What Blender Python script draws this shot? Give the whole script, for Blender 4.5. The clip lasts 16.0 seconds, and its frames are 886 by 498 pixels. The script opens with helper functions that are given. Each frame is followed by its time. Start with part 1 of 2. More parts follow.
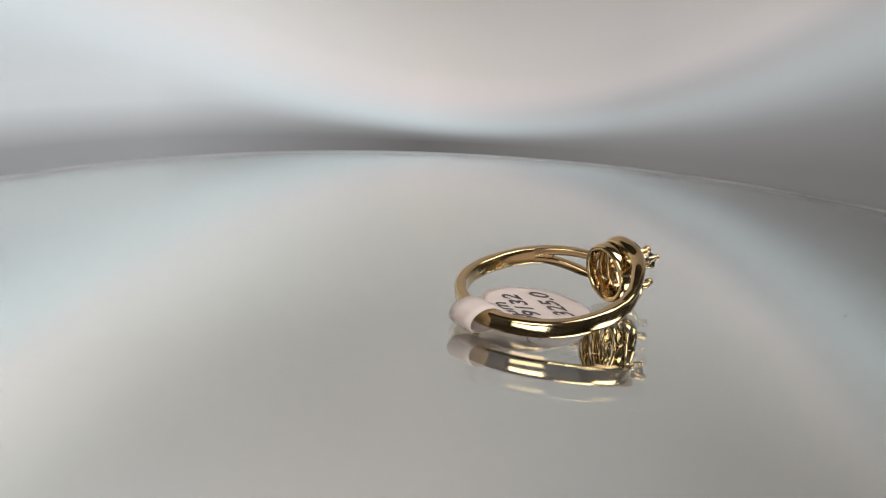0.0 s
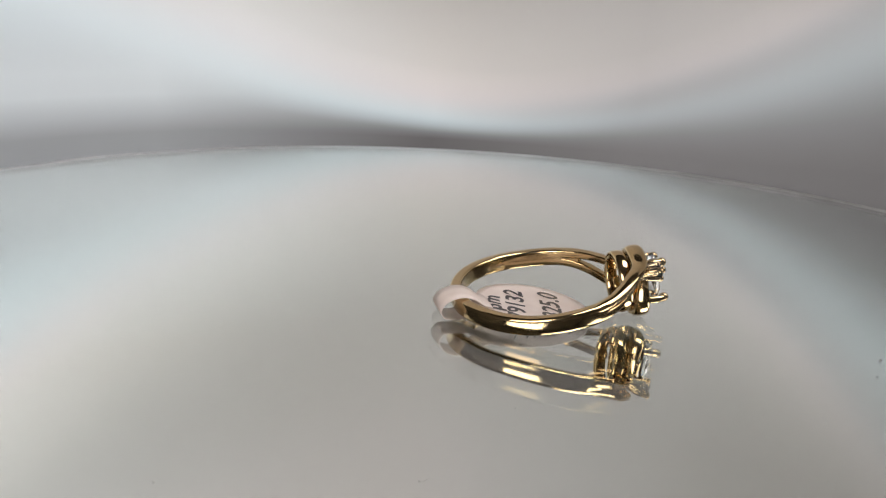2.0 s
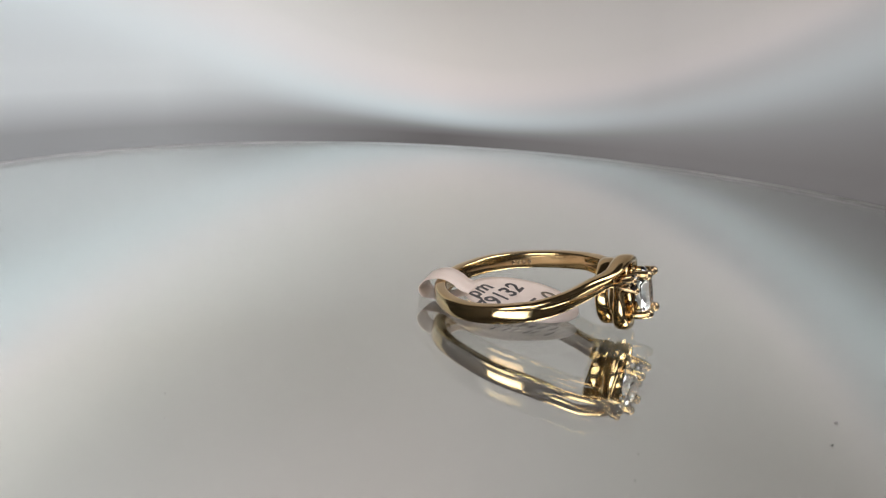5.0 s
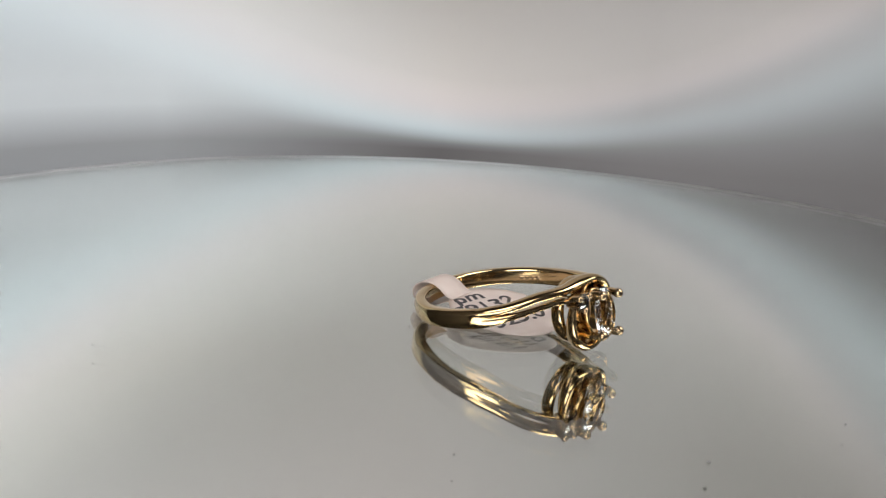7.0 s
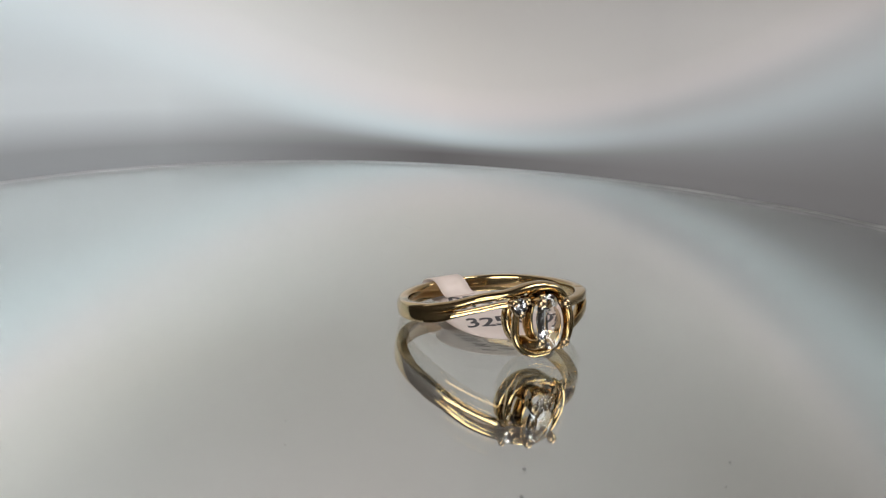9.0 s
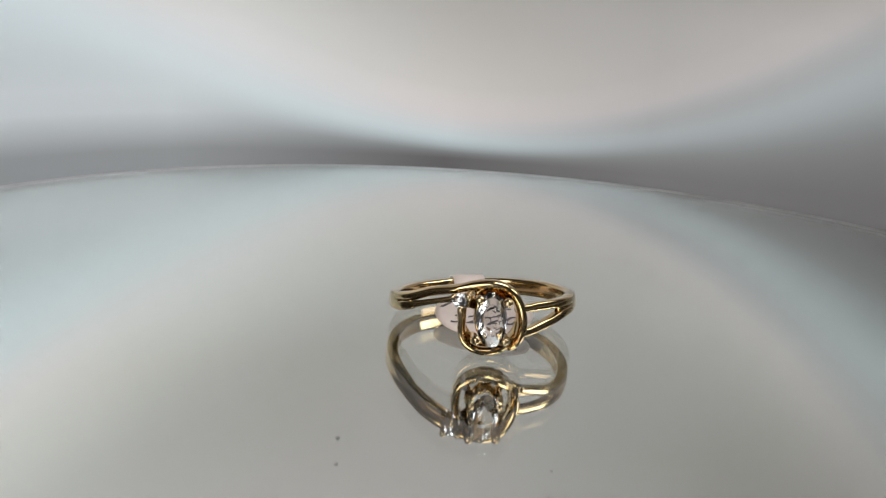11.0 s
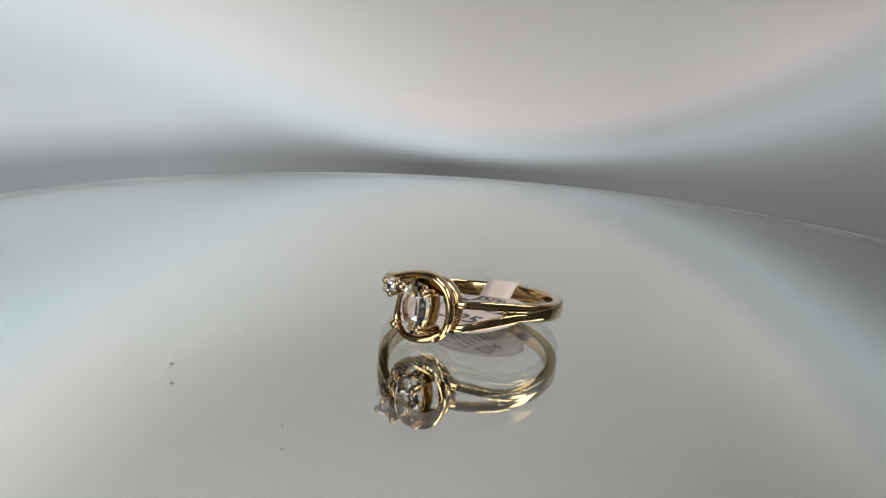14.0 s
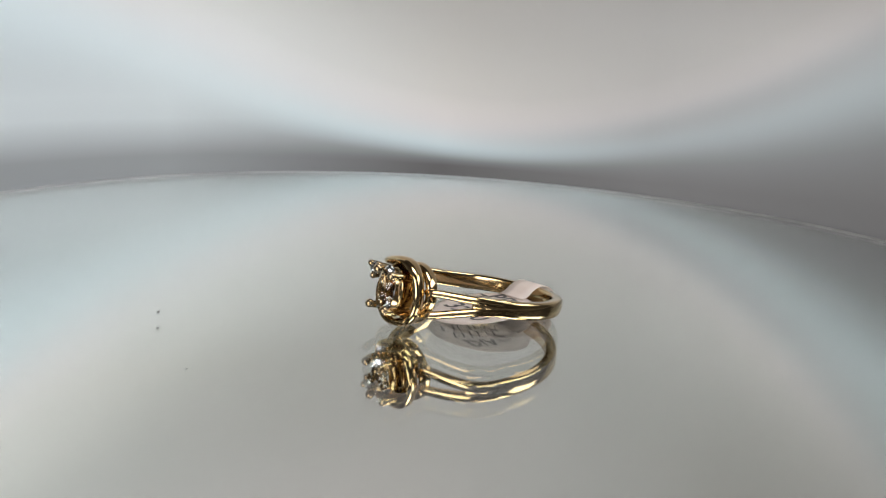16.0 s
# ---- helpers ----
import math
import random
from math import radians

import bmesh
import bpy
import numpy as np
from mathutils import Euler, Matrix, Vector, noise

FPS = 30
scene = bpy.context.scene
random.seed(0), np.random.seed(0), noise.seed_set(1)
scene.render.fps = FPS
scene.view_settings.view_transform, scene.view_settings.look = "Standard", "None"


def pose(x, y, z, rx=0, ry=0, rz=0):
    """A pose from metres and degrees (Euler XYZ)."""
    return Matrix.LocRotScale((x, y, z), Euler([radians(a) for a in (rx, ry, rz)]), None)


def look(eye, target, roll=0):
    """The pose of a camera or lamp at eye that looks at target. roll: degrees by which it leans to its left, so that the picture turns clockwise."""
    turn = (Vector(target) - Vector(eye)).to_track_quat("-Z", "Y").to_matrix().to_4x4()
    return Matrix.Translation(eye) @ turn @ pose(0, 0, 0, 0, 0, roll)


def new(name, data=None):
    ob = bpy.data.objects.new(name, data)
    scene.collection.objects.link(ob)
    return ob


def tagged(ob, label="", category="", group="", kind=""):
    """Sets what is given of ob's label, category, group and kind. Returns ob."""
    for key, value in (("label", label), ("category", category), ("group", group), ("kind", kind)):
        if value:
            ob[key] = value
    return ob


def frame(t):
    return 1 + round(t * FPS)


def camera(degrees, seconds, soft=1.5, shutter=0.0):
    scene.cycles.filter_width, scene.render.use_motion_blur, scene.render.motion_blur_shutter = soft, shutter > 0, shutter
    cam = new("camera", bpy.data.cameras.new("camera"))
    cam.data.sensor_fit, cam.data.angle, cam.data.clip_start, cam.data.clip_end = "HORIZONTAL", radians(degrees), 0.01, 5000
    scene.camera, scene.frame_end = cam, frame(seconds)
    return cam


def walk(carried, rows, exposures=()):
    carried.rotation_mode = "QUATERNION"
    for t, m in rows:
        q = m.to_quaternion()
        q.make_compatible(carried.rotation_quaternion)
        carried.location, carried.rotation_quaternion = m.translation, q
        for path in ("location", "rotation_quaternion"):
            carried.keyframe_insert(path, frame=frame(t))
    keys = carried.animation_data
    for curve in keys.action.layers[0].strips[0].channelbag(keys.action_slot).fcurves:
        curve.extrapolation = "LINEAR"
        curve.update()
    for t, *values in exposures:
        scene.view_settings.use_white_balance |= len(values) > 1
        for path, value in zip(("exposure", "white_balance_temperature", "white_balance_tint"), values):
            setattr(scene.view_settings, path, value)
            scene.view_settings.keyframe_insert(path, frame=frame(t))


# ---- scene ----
MM = 0.001

# camera: seconds, place, tilt from straight down, turn, lean, and the turntable's angle at that time
PATH = [
    (0.0, 0.00062, -0.11192, 0.03666, 74.416, 3.702, 3.334, -2.3),
    (0.5, 0.00046, -0.11224, 0.0367, 74.402, 3.733, 3.443, 2.89),
    (1.0, 0.00041, -0.1122, 0.03659, 74.359, 3.79, 3.531, 8.08),
    (1.5, 0.0004, -0.11219, 0.03643, 74.356, 3.876, 3.807, 13.28),
    (2.0, 0.00028, -0.11216, 0.0363, 74.332, 3.941, 4.0, 18.47),
    (2.5, 0.00019, -0.11212, 0.03625, 74.353, 4.011, 4.225, 23.65),
    (3.0, 0.00012, -0.11233, 0.03603, 74.302, 4.131, 4.323, 28.8),
    (3.5, 9e-05, -0.11208, 0.0359, 74.281, 4.242, 4.41, 33.93),
    (4.0, -3e-05, -0.11154, 0.03535, 74.231, 4.297, 4.233, 38.99),
    (6.5, -0.00025, -0.11098, 0.03515, 74.901, 4.18, 4.444, 64.62),
    (7.0, -0.00021, -0.11153, 0.03533, 75.108, 4.212, 4.269, 69.76),
    (7.5, -0.00016, -0.11183, 0.03567, 75.249, 4.207, 4.162, 74.99),
    (8.0, -0.00017, -0.112, 0.0359, 75.27, 4.2, 4.161, 80.31),
    (8.5, -0.00023, -0.11221, 0.03601, 75.207, 4.201, 4.234, 85.76),
    (9.0, -0.00023, -0.11206, 0.03605, 75.173, 4.206, 4.3, 91.32),
    (11.5, -0.0002, -0.11229, 0.03613, 75.498, 4.549, 4.429, 119.93),
    (12.0, -0.00028, -0.11213, 0.03619, 75.632, 4.541, 4.425, 125.63),
    (12.5, -0.0003, -0.11207, 0.0361, 75.739, 4.534, 4.36, 131.33),
    (13.0, -0.00019, -0.11207, 0.03615, 75.739, 4.547, 4.421, 137.04),
    (13.5, -0.00016, -0.11206, 0.0361, 75.722, 4.559, 4.435, 142.71),
    (14.0, -3e-05, -0.11213, 0.0362, 75.766, 4.541, 4.446, 148.36),
    (14.5, -4e-05, -0.11217, 0.03623, 75.792, 4.545, 4.454, 153.96),
    (15.0, -3e-05, -0.11232, 0.03628, 75.783, 4.502, 4.521, 159.51),
    (15.5, -3e-05, -0.11241, 0.03622, 75.732, 4.438, 4.543, 165.04),
    (16.0, -3e-05, -0.11266, 0.03636, 75.715, 4.399, 4.568, 170.55),
]
cam = camera(44.613, 16.0, soft=1.2)
cam.data.dof.use_dof = True
cam.data.dof.focus_distance = 0.112
cam.data.dof.aperture_fstop = 125.0
walk(cam, [(t, pose(x, y, z, 0, 0, rz) @ pose(0, 0, 0, rx) @ pose(0, 0, 0, 0, 0, lean))
           for t, x, y, z, rx, rz, lean, turn in PATH],
     [(0.0, 0.07, 6600, 12.0), (4.0, 0.04, 6620, 12.5), (8.0, 0.0, 6530, 11.0), (12.5, -0.05, 6460, 9.0), (14.0, 0.0, 6440, 8.8), (16.0, 0.02, 6440, 8.8)])

# ---- light ----
world = bpy.data.worlds.new("world")
scene.world = world
world.use_nodes = True
wn = world.node_tree.nodes
sky = wn.new("ShaderNodeTexSky")
sky.sky_type, sky.sun_disc = "NISHITA", False
sky.sun_elevation, sky.sun_rotation = radians(35), radians(200)
world.node_tree.links.new(sky.outputs[0], wn["Background"].inputs[0])
wn["Background"].inputs[1].default_value = 0.1


def area_lamp(name, eye, target, sx, sy, watts, colour):
    la = bpy.data.lights.new(name, "AREA")
    la.shape, la.size, la.size_y, la.energy, la.color = "RECTANGLE", sx, sy, watts, colour
    ob = new(name, la)
    ob.matrix_world = look(eye, target)
    return ob


area_lamp("front_daylight", (-0.6, -1.46, 0.62), (-0.6, 0.0, 0.25), 1.26, 0.7, 15.5, (1.0, 0.975, 0.945))
# unseen side lamp, added to brighten the backdrop's left
area_lamp("side_fill", (1.46, -0.05, 0.98), (0.0, -0.05, 0.6), 1.06, 0.5, 10, (0.97, 0.98, 1.0))
# overhead lamp with no known source, added to light the backdrop
area_lamp("overhead_fill", (0.6, -0.12, 1.38), (0.6, -0.12, 0), 0.86, 0.56, 17, (0.97, 0.985, 1.0))


# ---- materials ----
class Mat:
    """A node material with short ways to add and join nodes."""

    def __init__(self, name):
        self.m = bpy.data.materials.new(name)
        self.m.use_nodes = True
        self.t = self.m.node_tree
        self.b = self.t.nodes["Principled BSDF"]

    def node(self, kind, **values):
        n = self.t.nodes.new("ShaderNode" + kind)
        for k, v in values.items():
            n.inputs[k.replace("_", " ")].default_value = v
        return n

    def join(self, a, b):
        self.t.links.new(a, b)

    def math(self, op, a, b=0.0):
        n = self.t.nodes.new("ShaderNodeMath")
        n.operation = op
        for i, v in enumerate((a, b)):
            if isinstance(v, (int, float)):
                n.inputs[i].default_value = v
            else:
                self.join(v, n.inputs[i])
        return n.outputs[0]

    def ramp(self, fac, stops, ease="EASE"):
        n = self.t.nodes.new("ShaderNodeValToRGB")
        n.color_ramp.interpolation = ease
        els = n.color_ramp.elements
        while len(els) < len(stops):
            els.new(0.5)
        for e, (p, c) in zip(els, stops):
            e.position, e.color = p, (*c, 1)
        self.join(fac, n.inputs[0])
        return n.outputs[0]

    def set(self, **values):
        for k, v in values.items():
            self.b.inputs[k.replace("_", " ")].default_value = v
        return self

    def noise(self, scale, detail=4.0, stretch=None):
        tc = self.t.nodes.new("ShaderNodeTexCoord")
        n = self.node("TexNoise", Scale=scale, Detail=detail)
        src = tc.outputs["Object"]
        if stretch:
            mp = self.node("Mapping", Scale=stretch)
            self.join(src, mp.inputs[0])
            src = mp.outputs[0]
        self.join(src, n.inputs["Vector"])
        return n.outputs["Fac"]

    def bump(self, height, strength, distance):
        n = self.node("Bump", Strength=strength, Distance=distance)
        self.join(height, n.inputs["Height"])
        self.join(n.outputs[0], self.b.inputs["Normal"])


def srgb(r, g, b):
    return tuple((c / 255 / 12.92) if c <= 10 else ((c / 255 + 0.055) / 1.055) ** 2.4 for c in (r, g, b))


def gold_material():
    k = Mat("yellow_gold").set(Metallic=1.0, Roughness=0.1)
    n = k.noise(420, 3)
    k.join(k.ramp(n, [(0.3, (0.52, 0.37, 0.18)), (0.7, (0.60, 0.435, 0.23))]), k.b.inputs["Base Color"])
    s = k.noise(900, 5, (1, 1, 6))
    k.join(k.math("ADD", k.math("MULTIPLY", s, 0.16), 0.05), k.b.inputs["Roughness"])
    k.bump(k.noise(1500, 3), 0.02, 0.00003)
    return k.m


def darkened_gold_material():
    # prongs' dark reflections painted in as a darker gold
    k = Mat("darkened_gold").set(Metallic=1.0, Roughness=0.2, Base_Color=(0.42, 0.31, 0.185, 1))
    k.bump(k.noise(500, 2), 0.1, 0.0001)
    return k.m


def crystal_material(name, ior, tint):
    k = Mat(name)
    k.set(Base_Color=(*tint, 1), Roughness=0.0, IOR=ior)
    k.b.inputs["Transmission Weight"].default_value = 1.0
    return k.m


def mirror_material():
    k = Mat("silvered_back").set(Metallic=1.0, Roughness=0.0)
    n = k.noise(60, 3)
    k.join(k.ramp(n, [(0.3, (0.91, 0.935, 0.915)), (0.7, (0.93, 0.95, 0.935))]), k.b.inputs["Base Color"])
    return k.m


def glass_material():
    k = Mat("clear_plate_glass").set(Base_Color=(0.975, 0.99, 0.982, 1), Roughness=0.0, IOR=1.5)
    k.b.inputs["Transmission Weight"].default_value = 1.0
    return k.m


def paper_material():
    k = Mat("glazed_tag_paper").set(Roughness=0.45)
    n = k.noise(700, 5)
    k.join(k.ramp(n, [(0.3, (0.75, 0.63, 0.57)), (0.7, (0.81, 0.70, 0.64))]), k.b.inputs["Base Color"])
    k.bump(k.noise(1500, 4), 0.2, 0.00005)
    tr = k.node("BsdfTranslucent", Color=(0.92, 0.88, 0.83, 1))
    mix = k.node("MixShader", Fac=0.42)
    k.join(k.b.outputs[0], mix.inputs[1])
    k.join(tr.outputs[0], mix.inputs[2])
    k.join(mix.outputs[0], k.t.nodes["Material Output"].inputs[0])
    return k.m


def ink_material():
    k = Mat("black_pen_ink").set(Roughness=0.4)
    k.join(k.ramp(k.noise(2500, 3), [(0.35, (0.02, 0.018, 0.02)), (0.75, (0.07, 0.06, 0.065))]), k.b.inputs["Base Color"])
    return k.m


def plain_material(name, c1, c2, rough, scale=30):
    k = Mat(name).set(Roughness=rough)
    k.join(k.ramp(k.noise(scale, 5), [(0.3, c1), (0.7, c2)]), k.b.inputs["Base Color"])
    k.bump(k.noise(scale * 12, 4), 0.15, 0.0003)
    return k.m


def edge_material():
    # opaque grey stands in for the light line along the plate's edge
    k = Mat("opaque_plate_edge").set(Roughness=0.45)
    k.join(k.ramp(k.noise(200, 5), [(0.3, (0.52, 0.505, 0.50)), (0.7, (0.57, 0.555, 0.55))]), k.b.inputs["Base Color"])
    return k.m


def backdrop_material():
    """Light painted in colour: grey shade, bowed pale blue, blush and warm white glow."""
    k = Mat("light_painted_sheet").set(Roughness=0.5)
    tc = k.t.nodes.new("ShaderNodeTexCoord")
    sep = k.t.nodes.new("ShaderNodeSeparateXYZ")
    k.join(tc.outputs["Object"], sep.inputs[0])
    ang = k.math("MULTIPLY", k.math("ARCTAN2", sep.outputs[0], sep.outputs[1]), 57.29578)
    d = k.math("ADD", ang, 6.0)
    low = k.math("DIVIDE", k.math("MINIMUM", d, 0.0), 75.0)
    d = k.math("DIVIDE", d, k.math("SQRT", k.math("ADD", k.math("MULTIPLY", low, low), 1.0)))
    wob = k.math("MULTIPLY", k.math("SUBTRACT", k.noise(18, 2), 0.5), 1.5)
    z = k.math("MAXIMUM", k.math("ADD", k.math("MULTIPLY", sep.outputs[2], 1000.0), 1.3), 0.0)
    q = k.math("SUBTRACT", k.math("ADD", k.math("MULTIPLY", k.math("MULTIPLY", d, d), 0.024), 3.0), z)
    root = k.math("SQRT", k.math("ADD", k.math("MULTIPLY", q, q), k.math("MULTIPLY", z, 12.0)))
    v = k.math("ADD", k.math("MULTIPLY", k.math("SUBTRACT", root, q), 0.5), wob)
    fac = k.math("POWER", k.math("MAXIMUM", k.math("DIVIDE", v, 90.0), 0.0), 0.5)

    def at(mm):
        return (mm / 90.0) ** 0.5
    # dark foot is painted shade; the pale stops are painted reflections
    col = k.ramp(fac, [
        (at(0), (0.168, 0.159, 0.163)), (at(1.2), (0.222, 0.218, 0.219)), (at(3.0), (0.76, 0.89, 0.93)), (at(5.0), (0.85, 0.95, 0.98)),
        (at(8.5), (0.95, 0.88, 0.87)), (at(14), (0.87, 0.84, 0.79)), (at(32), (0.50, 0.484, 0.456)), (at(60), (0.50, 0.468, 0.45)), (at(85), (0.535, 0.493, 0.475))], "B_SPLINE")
    # right side darkened in colour, as the light falls off there
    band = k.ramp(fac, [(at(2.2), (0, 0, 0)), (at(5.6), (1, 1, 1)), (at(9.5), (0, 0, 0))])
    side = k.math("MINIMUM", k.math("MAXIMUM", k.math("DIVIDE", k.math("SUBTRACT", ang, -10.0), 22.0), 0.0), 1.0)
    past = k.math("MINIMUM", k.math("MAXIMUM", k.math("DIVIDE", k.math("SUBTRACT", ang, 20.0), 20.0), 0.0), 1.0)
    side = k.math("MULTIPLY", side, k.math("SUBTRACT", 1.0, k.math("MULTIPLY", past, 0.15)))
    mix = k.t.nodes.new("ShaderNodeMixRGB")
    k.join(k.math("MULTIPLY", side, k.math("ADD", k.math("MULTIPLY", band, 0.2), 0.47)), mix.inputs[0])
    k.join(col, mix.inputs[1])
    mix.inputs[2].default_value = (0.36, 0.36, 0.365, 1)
    # left side lightened in colour, where more light lands
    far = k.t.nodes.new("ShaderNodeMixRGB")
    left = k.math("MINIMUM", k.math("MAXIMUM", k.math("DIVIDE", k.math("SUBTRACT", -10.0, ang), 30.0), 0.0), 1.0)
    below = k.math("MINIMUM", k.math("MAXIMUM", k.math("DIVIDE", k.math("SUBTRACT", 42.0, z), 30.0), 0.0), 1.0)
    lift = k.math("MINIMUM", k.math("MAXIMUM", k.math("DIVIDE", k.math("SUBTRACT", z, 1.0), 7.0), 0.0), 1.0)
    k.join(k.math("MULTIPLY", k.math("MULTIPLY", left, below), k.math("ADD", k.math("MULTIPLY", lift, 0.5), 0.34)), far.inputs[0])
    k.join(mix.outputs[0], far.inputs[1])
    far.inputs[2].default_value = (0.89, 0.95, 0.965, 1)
    # upper right darkened in colour against the front lamp's spill
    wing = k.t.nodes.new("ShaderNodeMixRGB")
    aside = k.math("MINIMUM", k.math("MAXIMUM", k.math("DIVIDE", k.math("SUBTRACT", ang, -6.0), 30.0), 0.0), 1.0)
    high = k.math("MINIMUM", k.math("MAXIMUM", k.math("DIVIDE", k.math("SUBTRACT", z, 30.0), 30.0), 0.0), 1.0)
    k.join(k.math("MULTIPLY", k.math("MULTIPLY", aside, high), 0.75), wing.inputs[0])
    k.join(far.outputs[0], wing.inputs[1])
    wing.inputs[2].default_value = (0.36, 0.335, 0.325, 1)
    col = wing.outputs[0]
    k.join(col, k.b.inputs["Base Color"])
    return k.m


GOLD, DARKENED_GOLD = gold_material(), darkened_gold_material()
GEM = crystal_material("colourless_topaz", 1.45, (1.0, 0.985, 0.96))
DIAMOND = crystal_material("diamond", 2.2, (1.0, 1.0, 1.0))
SILVER, GLASS, PAPER, INK = mirror_material(), glass_material(), paper_material(), ink_material()
PAINTED_SHEET = backdrop_material()
TABLE = plain_material("grey_table_laminate", (0.30, 0.29, 0.28), (0.36, 0.35, 0.34), 0.5)
# near-black room colour stands in for dimness mirrored in the gold
PLASTER = plain_material("dark_room_plaster", (0.045, 0.04, 0.037), (0.06, 0.054, 0.05), 0.8, 3)
PLASTIC = plain_material("white_plastic", (0.72, 0.72, 0.71), (0.78, 0.78, 0.77), 0.35, 80)
RIM = edge_material()
DUST = plain_material("grey_lint", (0.12, 0.12, 0.12), (0.26, 0.25, 0.24), 0.9, 900)


# ---- mesh helpers ----
def part(name, bm, material, parent=None, label="", smooth=True):
    """Links a bmesh as one mesh object under a thing or a part."""
    me = bpy.data.meshes.new(name)
    bmesh.ops.recalc_face_normals(bm, faces=bm.faces)
    bm.to_mesh(me)
    bm.free()
    me.materials.append(material)
    if smooth:
        me.polygons.foreach_set("use_smooth", [True] * len(me.polygons))
    ob = new(name, me)
    ob.parent = parent
    return tagged(ob, label) if label else ob


def spline(points, per=8, closed=False):
    """Catmull-Rom through rows of numbers."""
    p = np.array(points, float)
    n = len(p)
    out = []
    for i in range(n if closed else n - 1):
        a, b, c, d = (p[(i + j) % n] if closed else p[min(max(i + j, 0), n - 1)] for j in (-1, 0, 1, 2))
        for s in np.arange(per) / per:
            out.append(0.5 * (2 * b + (c - a) * s + (2 * a - 5 * b + 4 * c - d) * s ** 2 + (3 * b - a - 3 * c + d) * s ** 3))
    if not closed:
        out.append(p[-1])
    return np.array(out)


def sweep(bm, rows, closed=False, square=2.6, sides=16, per=8, axis=None, dome=0.0):
    """A bar along rows of x, y, z, depth, width in mm. Its depth lies along the way out from the axis, or along the given axis."""
    p = spline(rows, per, closed)
    rings = []
    m = len(p)
    for _ in range(per):
        near = (np.roll(p, 1, 0) + np.roll(p, -1, 0)) / 2
        if not closed:
            near[0], near[-1] = p[0], p[-1]
        p = (p + near) / 2
    for i in range(m):
        a, b = (p[(i - 1) % m], p[(i + 1) % m]) if closed else (p[max(i - 1, 0)], p[min(i + 1, m - 1)])
        tan = Vector(b[:3] - a[:3]).normalized()
        out = Vector(axis) if axis else Vector((p[i][0], p[i][1], 0))
        out = (out - tan * out.dot(tan)).normalized()
        side = tan.cross(out)
        ring = []
        for k in range(sides):
            an = 2 * math.pi * k / sides
            c, s = math.cos(an), math.sin(an)
            e = 2 / square
            u = math.copysign(abs(c) ** e, c) * p[i][3] / 2
            v = math.copysign(abs(s) ** e, s) * p[i][4] / 2
            if u > 0:
                u -= dome * u * (2 * v / p[i][4]) ** 2
            ring.append(bm.verts.new((Vector(p[i][:3]) + out * u + side * v) * MM))
        rings.append(ring)
    for i in range(m if closed else m - 1):
        r0, r1 = rings[i], rings[(i + 1) % m]
        for k in range(sides):
            bm.faces.new((r0[k], r0[(k + 1) % sides], r1[(k + 1) % sides], r1[k]))
    if not closed:
        bm.faces.new(rings[0])
        bm.faces.new(rings[-1])
    return bm


def polar(deg, r, z, depth, width):
    return (r * math.cos(radians(deg)), r * math.sin(radians(deg)), z, depth, width)


def ball(bm, at, r, stretch=(1, 1, 1)):
    m = Matrix.Translation(Vector(at) * MM) @ Matrix.Diagonal((*[r * s * MM for s in stretch], 1))
    bmesh.ops.create_uvsphere(bm, u_segments=16, v_segments=10, radius=1.0, matrix=m)


def lathe(bm, profile, segments=128):
    """Turns rows of radius, height round z."""
    rings = [[bm.verts.new((r * math.cos(2 * math.pi * k / segments), r * math.sin(2 * math.pi * k / segments), z))
              for k in range(segments)] if r > 1e-7 else [bm.verts.new((0, 0, z))] for r, z in profile]
    for a, b in zip(rings, rings[1:]):
        for k in range(segments):
            k2 = (k + 1) % segments
            vs = [a[k % len(a)], a[k2 % len(a)], b[k2 % len(b)], b[k % len(b)]]
            vs = list(dict.fromkeys(vs))
            if len(vs) > 2:
                bm.faces.new(vs)


def box(bm, x0, x1, y0, y1, z0, z1):
    bmesh.ops.create_cube(bm, size=1, matrix=Matrix.Translation(((x0 + x1) / 2, (y0 + y1) / 2, (z0 + z1) / 2))
                          @ Matrix.Diagonal((x1 - x0, y1 - y0, z1 - z0, 1)))


# ---- the unseen room added round the table ----
FLOOR_Z = -0.032


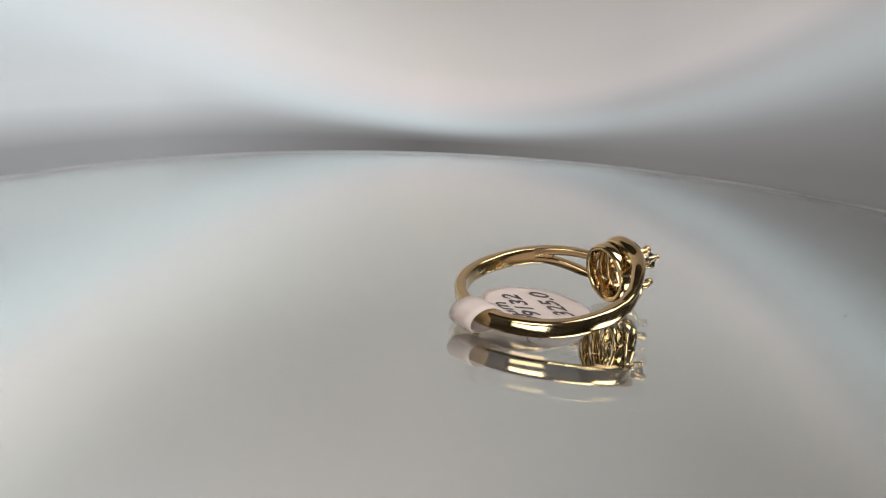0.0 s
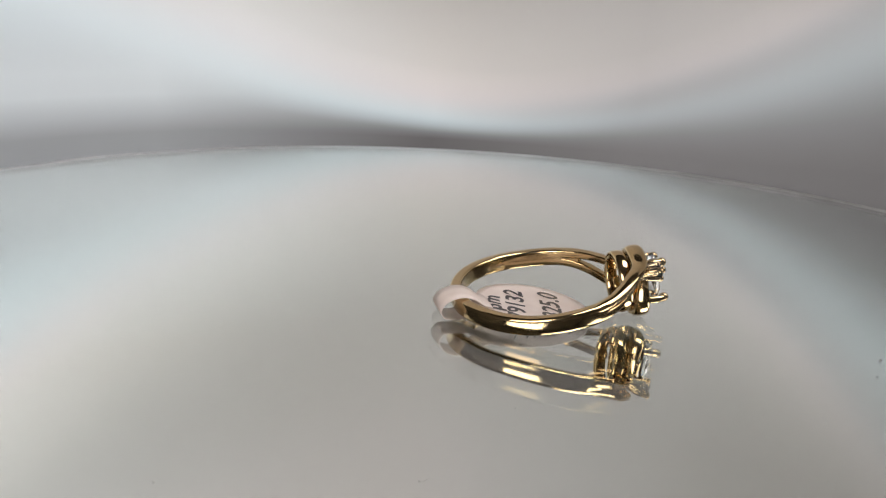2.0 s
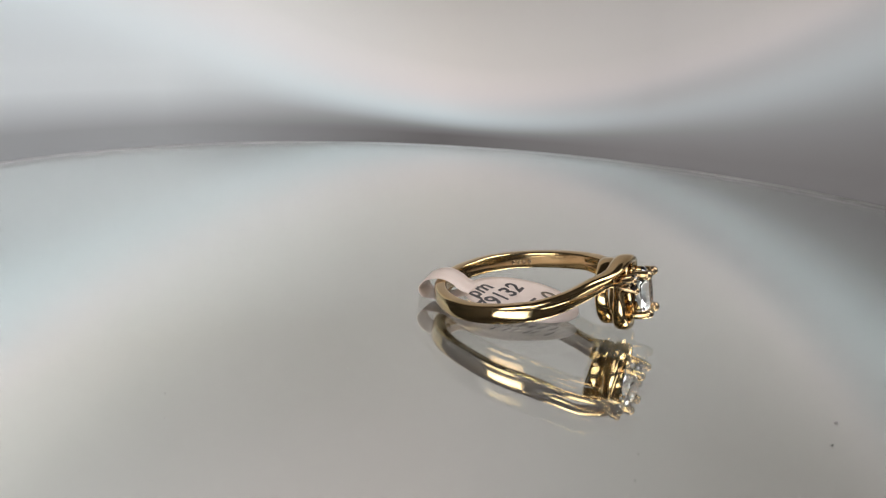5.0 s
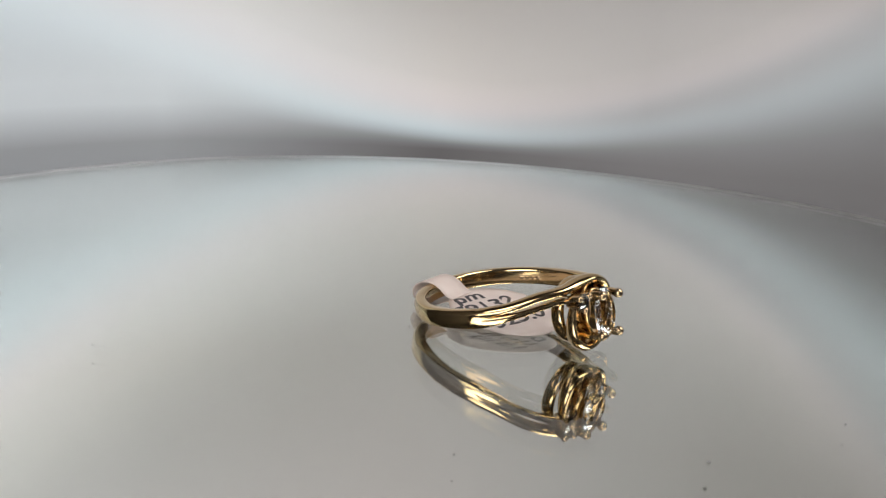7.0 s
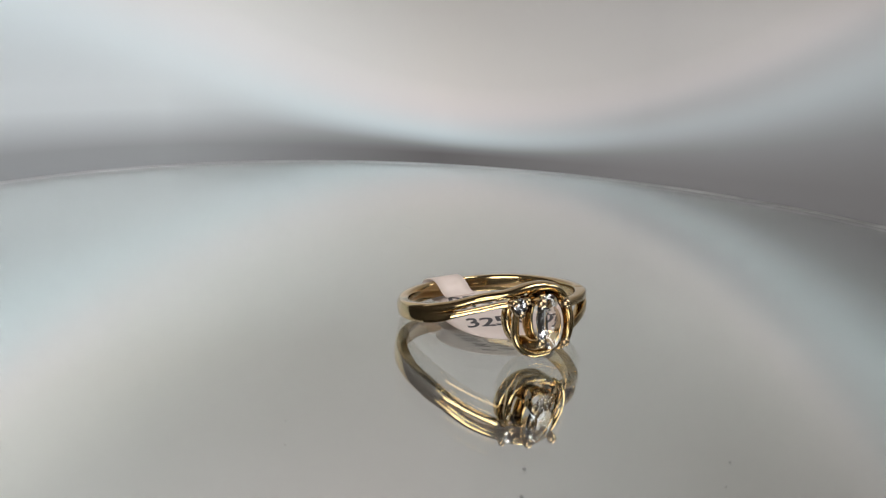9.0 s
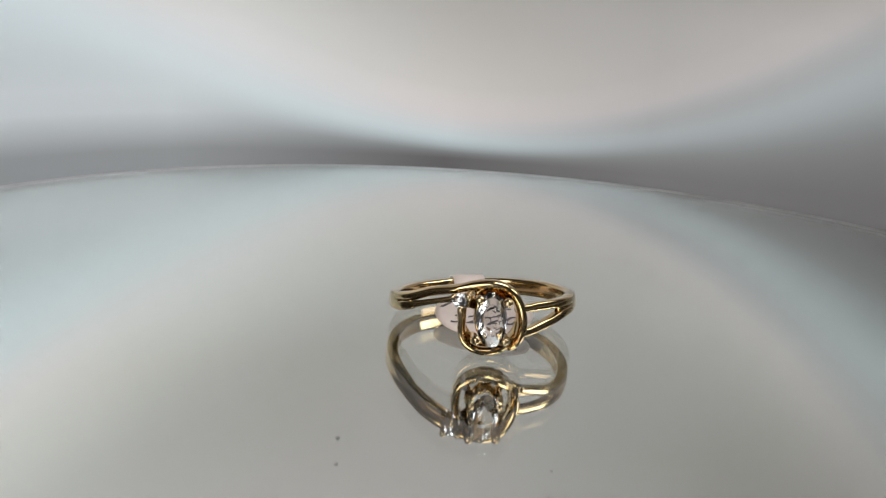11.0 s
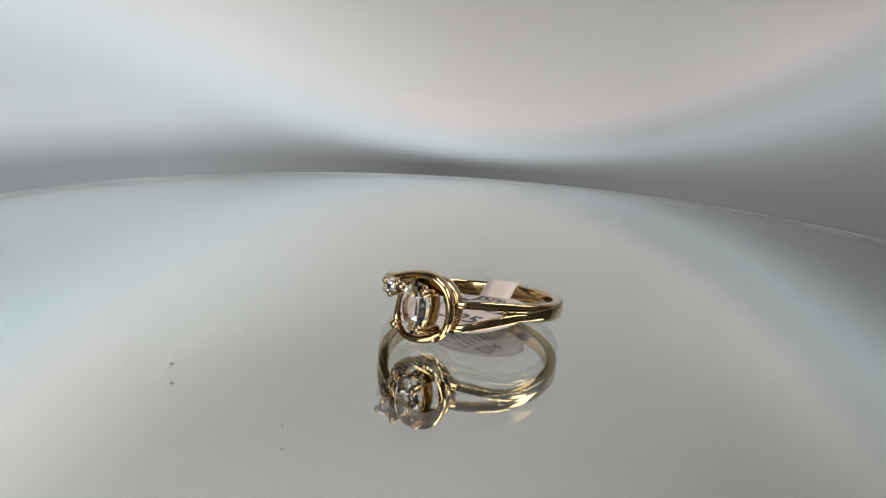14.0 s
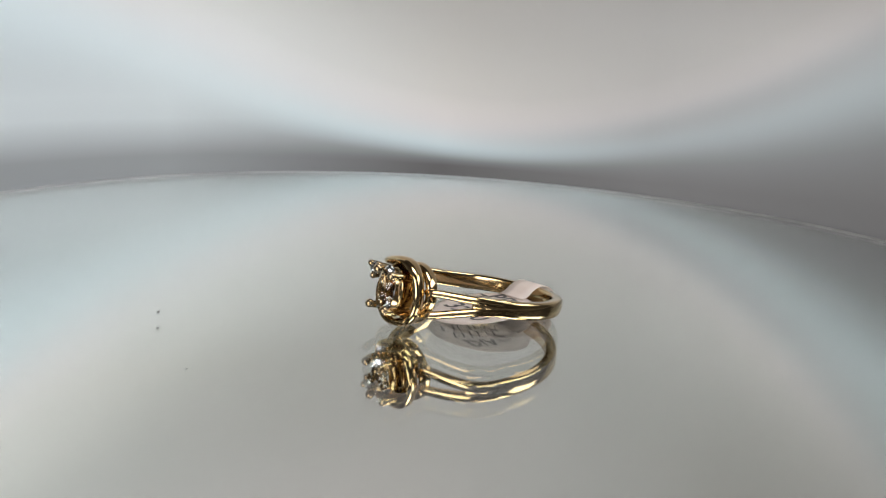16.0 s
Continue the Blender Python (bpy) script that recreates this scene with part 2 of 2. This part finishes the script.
def room():
    bm = bmesh.new()
    box(bm, -1.6, 1.6, -1.6, 1.6, FLOOR_Z - 0.05, FLOOR_Z)
    tagged(part("ground", bm, TABLE, smooth=False), "grey laminate table surface under the turntable", "table top", kind="structure")
    for name, b in (("wall_north", (-1.6, 1.6, 1.5, 1.6)), ("wall_west", (-1.6, -1.5, -1.5, 1.5))):
        bm = bmesh.new()
        box(bm, *b, FLOOR_Z, 1.4)
        tagged(part(name, bm, PLASTER, smooth=False), "unseen plain dark plaster wall added to close the room", "wall", kind="structure")
    bm = bmesh.new()
    x0, x1, z0, z1 = -1.25, 0.15, 0.22, 1.02
    box(bm, -1.6, x0, -1.6, -1.5, FLOOR_Z, 1.4)
    box(bm, x1, 1.6, -1.6, -1.5, FLOOR_Z, 1.4)
    box(bm, x0, x1, -1.6, -1.5, FLOOR_Z, z0)
    box(bm, x0, x1, -1.6, -1.5, z1, 1.4)
    tagged(part("wall_south", bm, PLASTER, smooth=False), "unseen dark plaster wall added, with a window opening", "wall", kind="structure")
    # this wall's opening is added for the unseen side lamp
    bm = bmesh.new()
    y0, y1, z0, z1 = -0.62, 0.52, 0.7, 1.26
    box(bm, 1.5, 1.6, -1.5, y0, FLOOR_Z, 1.4)
    box(bm, 1.5, 1.6, y1, 1.5, FLOOR_Z, 1.4)
    box(bm, 1.5, 1.6, y0, y1, FLOOR_Z, z0)
    box(bm, 1.5, 1.6, y0, y1, z1, 1.4)
    tagged(part("wall_east", bm, PLASTER, smooth=False), "unseen dark plaster wall added, with a wide opening for the side fill", "wall", kind="structure")
    # the ceiling's opening is added for the overhead lamp
    bm = bmesh.new()
    a, b, c, d = 0.15, 1.05, -0.42, 0.18
    box(bm, -1.6, a, -1.6, 1.6, 1.4, 1.5)
    box(bm, b, 1.6, -1.6, 1.6, 1.4, 1.5)
    box(bm, a, b, -1.6, c, 1.4, 1.5)
    box(bm, a, b, d, 1.6, 1.4, 1.5)
    tagged(part("ceiling", bm, PLASTER, smooth=False), "unseen dark plaster ceiling added, with an opening for the overhead fill", "ceiling", kind="structure")


def backdrop():
    """A sheet bent in a half round behind the turntable."""
    bm = bmesh.new()
    ri, ro, top = 0.105, 0.1056, 0.14
    n, m = 120, 24
    grid = {}
    for s, r in ((0, ri), (1, ro)):
        for i in range(n + 1):
            an = radians(-72 + 133 * i / n)
            for j in range(m + 1):
                z = FLOOR_Z + (top - FLOOR_Z) * j / m
                grid[s, i, j] = bm.verts.new((r * math.sin(an), r * math.cos(an), z))
    for i in range(n):
        for j in range(m):
            for s in (0, 1):
                bm.faces.new([grid[s, i + a, j + b] for a, b in ((0, 0), (1, 0), (1, 1), (0, 1))])
    for i in range(n):
        for j in (0, m):
            bm.faces.new([grid[0, i, j], grid[0, i + 1, j], grid[1, i + 1, j], grid[1, i, j]])
    for j in range(m):
        for i in (0, n):
            bm.faces.new([grid[0, i, j], grid[0, i, j + 1], grid[1, i, j + 1], grid[1, i, j]])
    tagged(part("backdrop", bm, PAINTED_SHEET), "curved backdrop sheet with grey shade and soft pale blue and blush light painted in", "backdrop", kind="structure")


# ---- the turntable ----
R_DISC, GLASS_T = 0.0868, 0.0026


def turntable():
    root = tagged(new("turntable"), "round mirror-glass turntable plate with fine lint on it", "turntable")
    bm = bmesh.new()
    b = 0.00015
    prof = [(0, 0)] + [(R_DISC * f, 0) for f in (0.25, 0.5, 0.75)] + [(R_DISC - b, 0), (R_DISC, -b), (R_DISC, -GLASS_T + b), (R_DISC - b, -GLASS_T), (0, -GLASS_T)]
    lathe(bm, prof, 256)
    ob = part("glass_plate", bm, GLASS, root, "thick clear glass plate with an opaque grey edge", smooth=False)
    ob.data.materials.append(RIM)
    for f in ob.data.polygons:
        if abs(f.normal.z) < 0.9:
            f.material_index = 1
    bm = bmesh.new()
    lathe(bm, [(0, -GLASS_T - 0.00005), (R_DISC - 0.00003, -GLASS_T - 0.00005), (R_DISC - 0.00003, -GLASS_T - 0.0008), (0, -GLASS_T - 0.0008)], 256)
    part("mirror_backing", bm, SILVER, root, "silvered mirror layer", smooth=False)
    bm = bmesh.new()
    z = -GLASS_T - 0.0009
    lathe(bm, [(0, z), (0.07, z), (0.072, z - 0.002), (0.072, FLOOR_Z + 0.004), (0.068, FLOOR_Z), (0, FLOOR_Z)], 96)
    part("base", bm, PLASTIC, root, "white plastic turntable base")
    return root


def lint(root):
    """Specks and short hairs on the glass, in mm on the plate."""
    bm = bmesh.new()
    for x, y, r in ((38.0, 2.5, 0.17), (34.4, -16.6, 0.1), (32.6, 18.3, 0.12), (6.1, -13.4, 0.1), (9.2, -43.2, 0.1), (10.8, -27.7, 0.1), (0.1, -33.6, 0.09), (-6.3, -52.6, 0.1), (15.0, -12.1, 0.06)):
        ball(bm, (x, y, r * 0.7), r, (1, 1, 0.7))
    hairs = [(-33.2, -16.7, 1.1, 40), (-24.3, -22.3, 1.0, 30), (-31.2, -5.6, 0.7, 60), (-24.0, -19.1, 0.9, 20), (-17.2, -1.0, 0.4, 100), (9.6, -42.6, 0.6, 75)]
    for x, y, ln, an in hairs:
        c, s = math.cos(radians(an)) * ln, math.sin(radians(an)) * ln
        sweep(bm, [(x - c, y - s, 0.03, 0.02, 0.02), (x - 0.2 * s, y + 0.2 * c, 0.05, 0.028, 0.028), (x + c, y + s, 0.03, 0.02, 0.02)],
              per=4, sides=6, axis=(0, 0, 1))
    ob = part("lint", bm, DUST, root, "grey specks and short hairs")
    ob["kind"] = "stuff"


# ---- the ring ----
def band_z(deg):
    """Height of the band's middle round the finger axis, bent to fit the camera's view."""
    deg = (deg + 360) % 360
    return float(np.interp(deg, [0, 57, 90, 128, 150, 180, 221, 240, 262, 290, 308, 360],
                           [0, -0.2, -0.22, 0.12, 0.22, 0.22, 0.12, -0.1, -0.05, 0.15, 0.22, 0]))


STONE = (-0.15, -0.6)     # y, z of its middle
STONE_X = 11.5            # girdle


def finger_ring():
    root = tagged(new("finger_ring"), "yellow gold bypass ring with an oval clear stone and small diamond", "ring")
    bm = bmesh.new()
    rows = []
    for deg in range(50, 308, 8):
        f = abs(deg - 180) / 112
        thin = min(1.0, 0.62 + 0.38 * (deg - 50) / 15, 0.58 + 0.42 * (306 - deg) / 12)
        z = (band_z(deg - 10) + band_z(deg) + band_z(deg + 10)) / 3
        rows.append(polar(deg, 9.0, z, (1.3 - 0.08 * f) * thin, (1.75 + 0.1 * f * f) * thin))
    sweep(bm, rows, per=6, square=5.0, sides=32, dome=0.2)
    part("shank", bm, GOLD, root, "polished gold band")
    for deg in (107, 111, 115, 119):
        bm = bmesh.new()
        sweep(bm, [polar(deg, 8.37, band_z(deg) - 0.2, 0.06, 0.3), polar(deg + 1.2, 8.37, band_z(deg) - 0.1, 0.06, 0.42), polar(deg + 2.4, 8.37, band_z(deg) - 0.2, 0.06, 0.3)],
              per=3, sides=8)
        part("hallmark", bm, DARKENED_GOLD, root, "worn stamped mark")
    # front loop: rises from one shank over the stone and curls round it
    bm = bmesh.new()
    sweep(bm, [polar(-85, 9.0, 0.42, 1.0, 0.72), polar(-73, 9.0, 0.58, 1.14, 0.86), polar(-63, 9.02, 0.76, 1.22, 0.98), polar(-54, 9.05, 0.95, 1.25, 0.98), polar(-45, 9.15, 1.28, 1.3, 0.95),
               polar(-33, 9.35, 1.78, 1.45, 0.9), (9.15, -3.2, 2.05, 1.6, 0.86), (9.5, -1.5, 2.42, 1.75, 0.95), (9.7, 0.4, 2.52, 1.8, 0.96), (9.68, 1.85, 1.8, 1.65, 0.92),
               (9.58, 2.65, 0.5, 1.45, 0.86), (9.55, 2.95, -1.1, 1.4, 0.86), (9.55, 2.65, -2.55, 1.35, 0.82), (9.6, 2.1, -3.35, 1.1, 0.58), (9.55, 1.6, -3.75, 0.5, 0.34)],
          per=8, square=2.3, sides=28)
    part("front_loop", bm, GOLD, root)
    bm = bmesh.new()
    sweep(bm, [(8.3, 2.75, -1.2, 0.9, 0.7), (8.6, 2.35, -2.4, 1.3, 0.75), (9.1, 1.3, -3.4, 1.55, 0.86), (9.4, 0.2, -3.82, 1.65, 0.84),
               (9.5, -1.2, -3.8, 1.65, 0.84), (9.5, -2.3, -3.15, 1.6, 0.82), (9.5, -2.8, -2.05, 1.45, 0.78), (9.6, -2.75, -0.6, 1.15, 0.72), (9.8, -2.6, 0.5, 0.8, 0.55)],
          per=8, square=2.3, sides=28)
    part("lower_loop", bm, GOLD, root)
    # rear loop behind it, and the hollow wall between the upper lip and the basket
    bm = bmesh.new()
    sweep(bm, [(7.95, 0.05 + 2.85 * math.cos(a), -0.62 + 2.9 * math.sin(a), 1.3, 0.72) for a in np.linspace(0, 2 * math.pi, 14, endpoint=False)],
          closed=True, axis=(1, 0, 0), square=3.0, sides=20)
    part("rear_loop", bm, GOLD, root)
    bm = bmesh.new()
    rings = []
    n, m = 28, 7
    for i in range(n + 1):
        a = radians(42 + 120 * i / n)
        lip = Vector((10.25, 0.12 + 2.4 * math.cos(a), -0.5 + 2.75 * math.sin(a)))
        base = Vector((8.9, STONE[0] + 1.5 * math.cos(a), STONE[1] + 2.15 * math.sin(a)))
        inner, outer = [], []
        for k in range(m + 1):
            f = k / m
            p = lip.lerp(base, f)
            out = Vector((0, math.cos(a), math.sin(a)))
            p = p + out * 0.28 * math.sin(math.pi * f)
            inner.append(bm.verts.new(p * MM))
            outer.append(bm.verts.new((p + out * 0.16) * MM))
        rings.append(inner + outer[::-1])
    for r0, r1 in zip(rings, rings[1:]):
        for k in range(len(r0)):
            j = (k + 1) % len(r0)
            bm.faces.new((r0[k], r0[j], r1[j], r1[k]))
    bm.faces.new(rings[0])
    bm.faces.new(rings[-1])
    part("gallery", bm, GOLD, root, "hollow gold wall under the upper loop")
    for name, rows in (
            ("strand", [polar(-85, 9.0, -0.1, 1.0, 0.7), polar(-73, 9.0, -0.16, 1.12, 0.82), polar(-63, 9.0, -0.1, 1.18, 0.88), polar(-54, 9.02, 0.1, 1.1, 0.75), polar(-47, 9.05, 0.3, 0.95, 0.6), polar(-34, 9.1, 0.7, 0.85, 0.55),
                        polar(-22, 9.3, 1.05, 0.85, 0.6), (9.5, -2.6, 1.1, 0.9, 0.7)]),
            ("strand", [polar(85, 9.0, 0.06, 1.0, 0.7), polar(73, 9.0, 0.14, 1.12, 0.82), polar(64, 9.0, 0.21, 1.19, 0.9), polar(55, 9.0, 0.23, 1.16, 0.86), polar(47, 9.0, 0.2, 1.02, 0.86), polar(39, 8.98, 0.17, 0.94, 0.84), polar(30, 8.95, 0.14, 0.9, 0.82),
                        (8.5, 3.2, 0.0, 0.95, 0.7), (8.1, 2.7, -0.1, 0.9, 0.66)]),
            ("strand", [polar(85, 9.0, -0.5, 1.0, 0.7), polar(73, 9.0, -0.56, 1.12, 0.82), polar(64, 9.0, -0.66, 1.19, 0.9), polar(55, 9.0, -0.86, 1.16, 0.86), polar(47, 9.0, -1.2, 1.02, 0.86), polar(39, 8.98, -1.56, 0.94, 0.84), polar(30, 8.95, -1.98, 0.9, 0.82),
                        (8.5, 3.2, -2.35, 0.95, 0.7), (8.1, 2.4, -2.6, 0.9, 0.66)])):
        bm = bmesh.new()
        sweep(bm, rows, per=8, square=5.5, sides=32, dome=0.05)
        part(name, bm, GOLD, root)
    return root


def oval_stone(root):
    """Faceted oval: table, crown, girdle, pavilion with long facets."""
    bm = bmesh.new()
    n = 16
    levels = [(0.62, 0.58, 0.0), (0.38, 0.82, 0.5), (0.0, 1.0, 0.0), (-0.1, 1.0, 0.5), (-0.42, 0.73, 0.0), (-0.7, 0.45, 0.5)]
    rings = []
    for x, f, off in levels:
        ring = []
        for k in range(n):
            an = 2 * math.pi * (k + off) / n
            ring.append(bm.verts.new(((STONE_X + x) * MM, (STONE[0] + 1.44 * f * math.cos(an)) * MM, (STONE[1] + 2.6 * f * math.sin(an)) * MM)))
        rings.append(ring)
    bm.faces.new(rings[0])
    for (r0, l0), (r1, l1) in zip(zip(rings, levels), zip(rings[1:], levels[1:])):
        for k in range(n):
            j = (k + 1) % n
            if l0[2] < l1[2]:
                bm.faces.new((r0[k], r0[j], r1[k]))
                bm.faces.new((r1[k], r0[j], r1[j]))
            else:
                bm.faces.new((r0[k], r1[j], r1[k]))
                bm.faces.new((r0[k], r0[j], r1[j]))
    for z0, z1 in ((-0.9, 0.9),):
        a = bm.verts.new(((STONE_X - 1.0) * MM, STONE[0] * MM, (STONE[1] + z0) * MM))
        b = bm.verts.new(((STONE_X - 1.0) * MM, STONE[0] * MM, (STONE[1] + z1) * MM))
        last = rings[-1]
        for k in range(n):
            j = (k + 1) % n
            up = [math.sin(2 * math.pi * (q + 0.5) / n + 0.01) >= 0 for q in (k, j)]
            if up[0] == up[1]:
                bm.faces.new((last[k], last[j], b if up[0] else a))
            else:
                bm.faces.new((last[k], last[j], b if up[1] else a, b if up[0] else a))
    part("gemstone", bm, GEM, root, "clear faceted oval gemstone", smooth=False)


def setting(root):
    bm = bmesh.new()
    sweep(bm, [(9.7, STONE[0] + 1.4 * math.cos(a), STONE[1] + 2.3 * math.sin(a), 1.8, 0.32) for a in np.linspace(0, 2 * math.pi, 14, endpoint=False)],
          closed=True, axis=(1, 0, 0), square=4.0, sides=16)
    part("basket", bm, GOLD, root, "open gold basket under the stone")
    for y, z in ((-1.31, 1.38), (1.34, 1.05), (-1.71, -2.4), (1.0, -2.6)):
        bm = bmesh.new()
        sweep(bm, [(8.9, y * 1.25, z * 1.0, 0.8, 0.8), (9.9, y * 0.98, z * 0.98, 0.8, 0.8), (11.2, y * 1.1, z * 1.03, 0.78, 0.78),
                   (12.1, y, z, 0.76, 0.76)], axis=(0, 0.3, 1), per=6, square=2.0, sides=14)
        prong = part("prong", bm, GOLD, root)
        bm = bmesh.new()
        ball(bm, (12.12, y * 0.97, z * 0.98), 0.47, (1.05, 1, 1))
        part("prong_tip", bm, DARKENED_GOLD, prong, "rounded prong tip with dark reflections in its colour")


def side_diamond(root):
    y0, z0, x0 = -3.0, 1.15, 11.2
    bm = bmesh.new()
    n = 8
    rings = []
    for x, r, off in ((0.38, 0.42, 0), (0.2, 0.66, 0.5), (0.0, 0.78, 0), (-0.6, 0.3, 0.5)):
        rings.append([bm.verts.new(((x0 + x) * MM, (y0 + r * math.cos(2 * math.pi * (k + off) / n)) * MM, (z0 + r * math.sin(2 * math.pi * (k + off) / n)) * MM))
                      for k in range(n)])
    bm.faces.new(rings[0])
    for i, (r0, r1) in enumerate(zip(rings, rings[1:])):
        for k in range(n):
            j = (k + 1) % n
            if i % 2 == 0:
                bm.faces.new((r0[k], r0[j], r1[k]))
                bm.faces.new((r1[k], r0[j], r1[j]))
            else:
                bm.faces.new((r0[k], r1[j], r1[k]))
                bm.faces.new((r0[k], r0[j], r1[j]))
    tip = bm.verts.new(((x0 - 0.85) * MM, y0 * MM, z0 * MM))
    for k in range(n):
        bm.faces.new((rings[-1][k], rings[-1][(k + 1) % n], tip))
    part("diamond", bm, DIAMOND, root, "small round brilliant diamond", smooth=False)
    for an in (150, 30, 270):
        c, s = math.cos(radians(an)), math.sin(radians(an))
        bm = bmesh.new()
        sweep(bm, [(9.4, -2.75 + 0.25 * c, 0.95 + 0.25 * s, 0.75, 0.75), (10.3, y0 + 0.62 * c, z0 + 0.62 * s, 0.66, 0.66),
                   (11.35, y0 + 0.82 * c, z0 + 0.82 * s, 0.58, 0.58)], axis=(0, 0.3, 1), per=6, square=2.0, sides=12)
        ball(bm, (11.36, y0 + 0.8 * c, z0 + 0.8 * s), 0.35)
        part("bead_prong", bm, DARKENED_GOLD, root, "gold bead prong with dark reflections in its colour")


# ---- the paper tag ----
def tag_z(x, y):
    return -0.45 - 0.27 * (x + 6.2) + 0.004 * y * y


def price_tag():
    root = tagged(new("price_tag"), "pinkish white paper jewellery tag looped round the ring band", "price tag")
    bm = bmesh.new()
    cx, cy, a, b = -1.25, 0.3, 5.75, 5.1
    top, low = {}, {}
    rings, seg, th = 8, 64, 0.09
    for i in range(1, rings + 1):
        for k in range(seg):
            an = 2 * math.pi * k / seg
            x, y = cx + a * i / rings * math.cos(an), cy + b * i / rings * math.sin(an)
            top[i, k] = bm.verts.new((x * MM, y * MM, tag_z(x, y) * MM))
            low[i, k] = bm.verts.new((x * MM, y * MM, (tag_z(x, y) - th) * MM))
    for d, dz in ((top, 0), (low, th)):
        c = bm.verts.new((cx * MM, cy * MM, (tag_z(cx, cy) - dz) * MM))
        for k in range(seg):
            bm.faces.new((c, d[1, k], d[1, (k + 1) % seg]))
            for i in range(1, rings):
                bm.faces.new((d[i, k], d[i + 1, k], d[i + 1, (k + 1) % seg], d[i, (k + 1) % seg]))
    for k in range(seg):
        bm.faces.new((top[rings, k], top[rings, (k + 1) % seg], low[rings, (k + 1) % seg], low[rings, k]))
    paddle = part("paddle", bm, PAPER, root, "oval paper face with pen writing")
    # the strip round the band, and its ends on the paddle
    bm = bmesh.new()
    u = Vector((math.cos(radians(185)), math.sin(radians(185)), 0))
    w = Vector((-u.y, u.x, 0))
    prof = [(6.0, -0.38), (6.8, 0.0), (7.5, 0.65), (8.3, 1.12), (9.3, 1.3), (10.5, 1.05), (11.2, 0.3), (11.0, -0.55), (10.2, -1.12), (8.9, -1.15), (7.8, -0.95), (6.9, -0.66), (5.8, -0.62)]
    p = spline(prof, 5)
    cols = []
    for i, (r, z) in enumerate(p):
        t0 = p[min(i + 1, len(p) - 1)] - p[max(i - 1, 0)]
        nx, nz = -t0[1] / np.hypot(*t0), t0[0] / np.hypot(*t0)
        col = []
        for s in (0.045, -0.045):
            for e in (-1.75, -0.6, 0.6, 1.75):
                q = u * (r + nx * s) + w * e
                col.append(bm.verts.new((q.x * MM, q.y * MM, (z + nz * s + 0.0) * MM)))
        cols.append(col)
    for c0, c1 in zip(cols, cols[1:]):
        for k in range(3):
            bm.faces.new((c0[k], c0[k + 1], c1[k + 1], c1[k]))
            bm.faces.new((c0[k + 4], c0[k + 5], c1[k + 5], c1[k + 4]))
        for k in (0, 3):
            bm.faces.new((c0[k], c1[k], c1[k + 4], c0[k + 4]))
    for c in (cols[0], cols[-1]):
        bm.faces.new((c[0], c[1], c[2], c[3], c[7], c[6], c[5], c[4]))
    part("strip", bm, PAPER, root, "curled paper strip")
    for text, x, y, height, wide, lift, turn in (
            ("pm", -5.45, -0.4, 2.4, 1.25, 0.03, 82), ("79132", -3.05, -0.5, 2.6, 1.2, 0.03, 82), ("325.0", 0.7, 0.1, 2.8, 1.12, 0.03, 82),
            ("DIA", 0.4, 2.8, 2.2, 1.05, -0.12, 176)):
        writing(paddle, text, x, y, height, wide, lift, turn)
    # worn pen strokes under the paddle
    for row, y in enumerate((0.5, -1.5)):
        for k in range(6):
            x = 2.2 - 1.05 * k + 0.2 * math.sin(3 * k + row)
            bm = bmesh.new()
            pts = [(x + dx, y + dy) for dx, dy in ((-0.3, -0.7), (0.1 * (-1) ** k, 0.1), (0.3, 0.75))]
            sweep(bm, [(px, py, tag_z(px, py) - 0.11, 0.03, 0.2) for px, py in pts], per=4, sides=6, axis=(0, 0, 1))
            part("pen_stroke", bm, INK, paddle)
    return root


def writing(root, text, x, y, height, wide, lift, turn):
    """A word pen-written on the paddle: a flat mesh laid on its slope."""
    cu = bpy.data.curves.new("writing", "FONT")
    cu.body, cu.align_x, cu.align_y, cu.size, cu.shear, cu.offset, cu.resolution_u = text, "CENTER", "CENTER", height, 0.15, 0.06, 3
    tmp = bpy.data.objects.new("tmp", cu)
    me = bpy.data.meshes.new_from_object(tmp)
    bpy.data.objects.remove(tmp)
    bm = bmesh.new()
    bm.from_mesh(me)
    flip = -1 if lift < 0 else 1
    c, s = math.cos(radians(turn)), math.sin(radians(turn))
    for v in bm.verts:
        px, py = v.co.x * wide, v.co.y * flip
        px += 0.06 * math.sin(py * 3 + px * 2)
        py += 0.08 * math.sin(px * 2.3)
        X, Y = x + c * px - s * py, y + s * px + c * py
        v.co = Vector((X, Y, tag_z(X, Y) + lift)) * MM
    part("writing", bm, INK, root, "black handwritten characters", smooth=False)


room()
backdrop()
TURNTABLE = turntable()
lint(TURNTABLE)
RING = finger_ring()
oval_stone(RING)
setting(RING)
side_diamond(RING)
TAG = price_tag()

# the ring's seat on the plate: its middle and its axes, head first
E1, E2, E3 = Vector((0.8326, 0.5260, 0.1736)), Vector((-0.5426, 0.8375, 0.0642)), Vector((-0.1116, -0.1476, 0.9827))
SCALE = 1.022
SEAT = Matrix.Translation((0.00469, -0.0026, 0.00272)) @ Matrix((E1, E2, E3)).transposed().to_4x4()


for thing in (RING, TAG):
    for ob in thing.children_recursive:
        ob.data.transform(Matrix.Scale(SCALE, 4))


def motions():
    turns = [(row[0], pose(0, 0, 0, 0, 0, -row[7])) for row in PATH]
    walk(TURNTABLE, turns)
    walk(RING, [(t, m @ SEAT) for t, m in turns])
    walk(TAG, [(t, m @ SEAT) for t, m in turns])


motions()
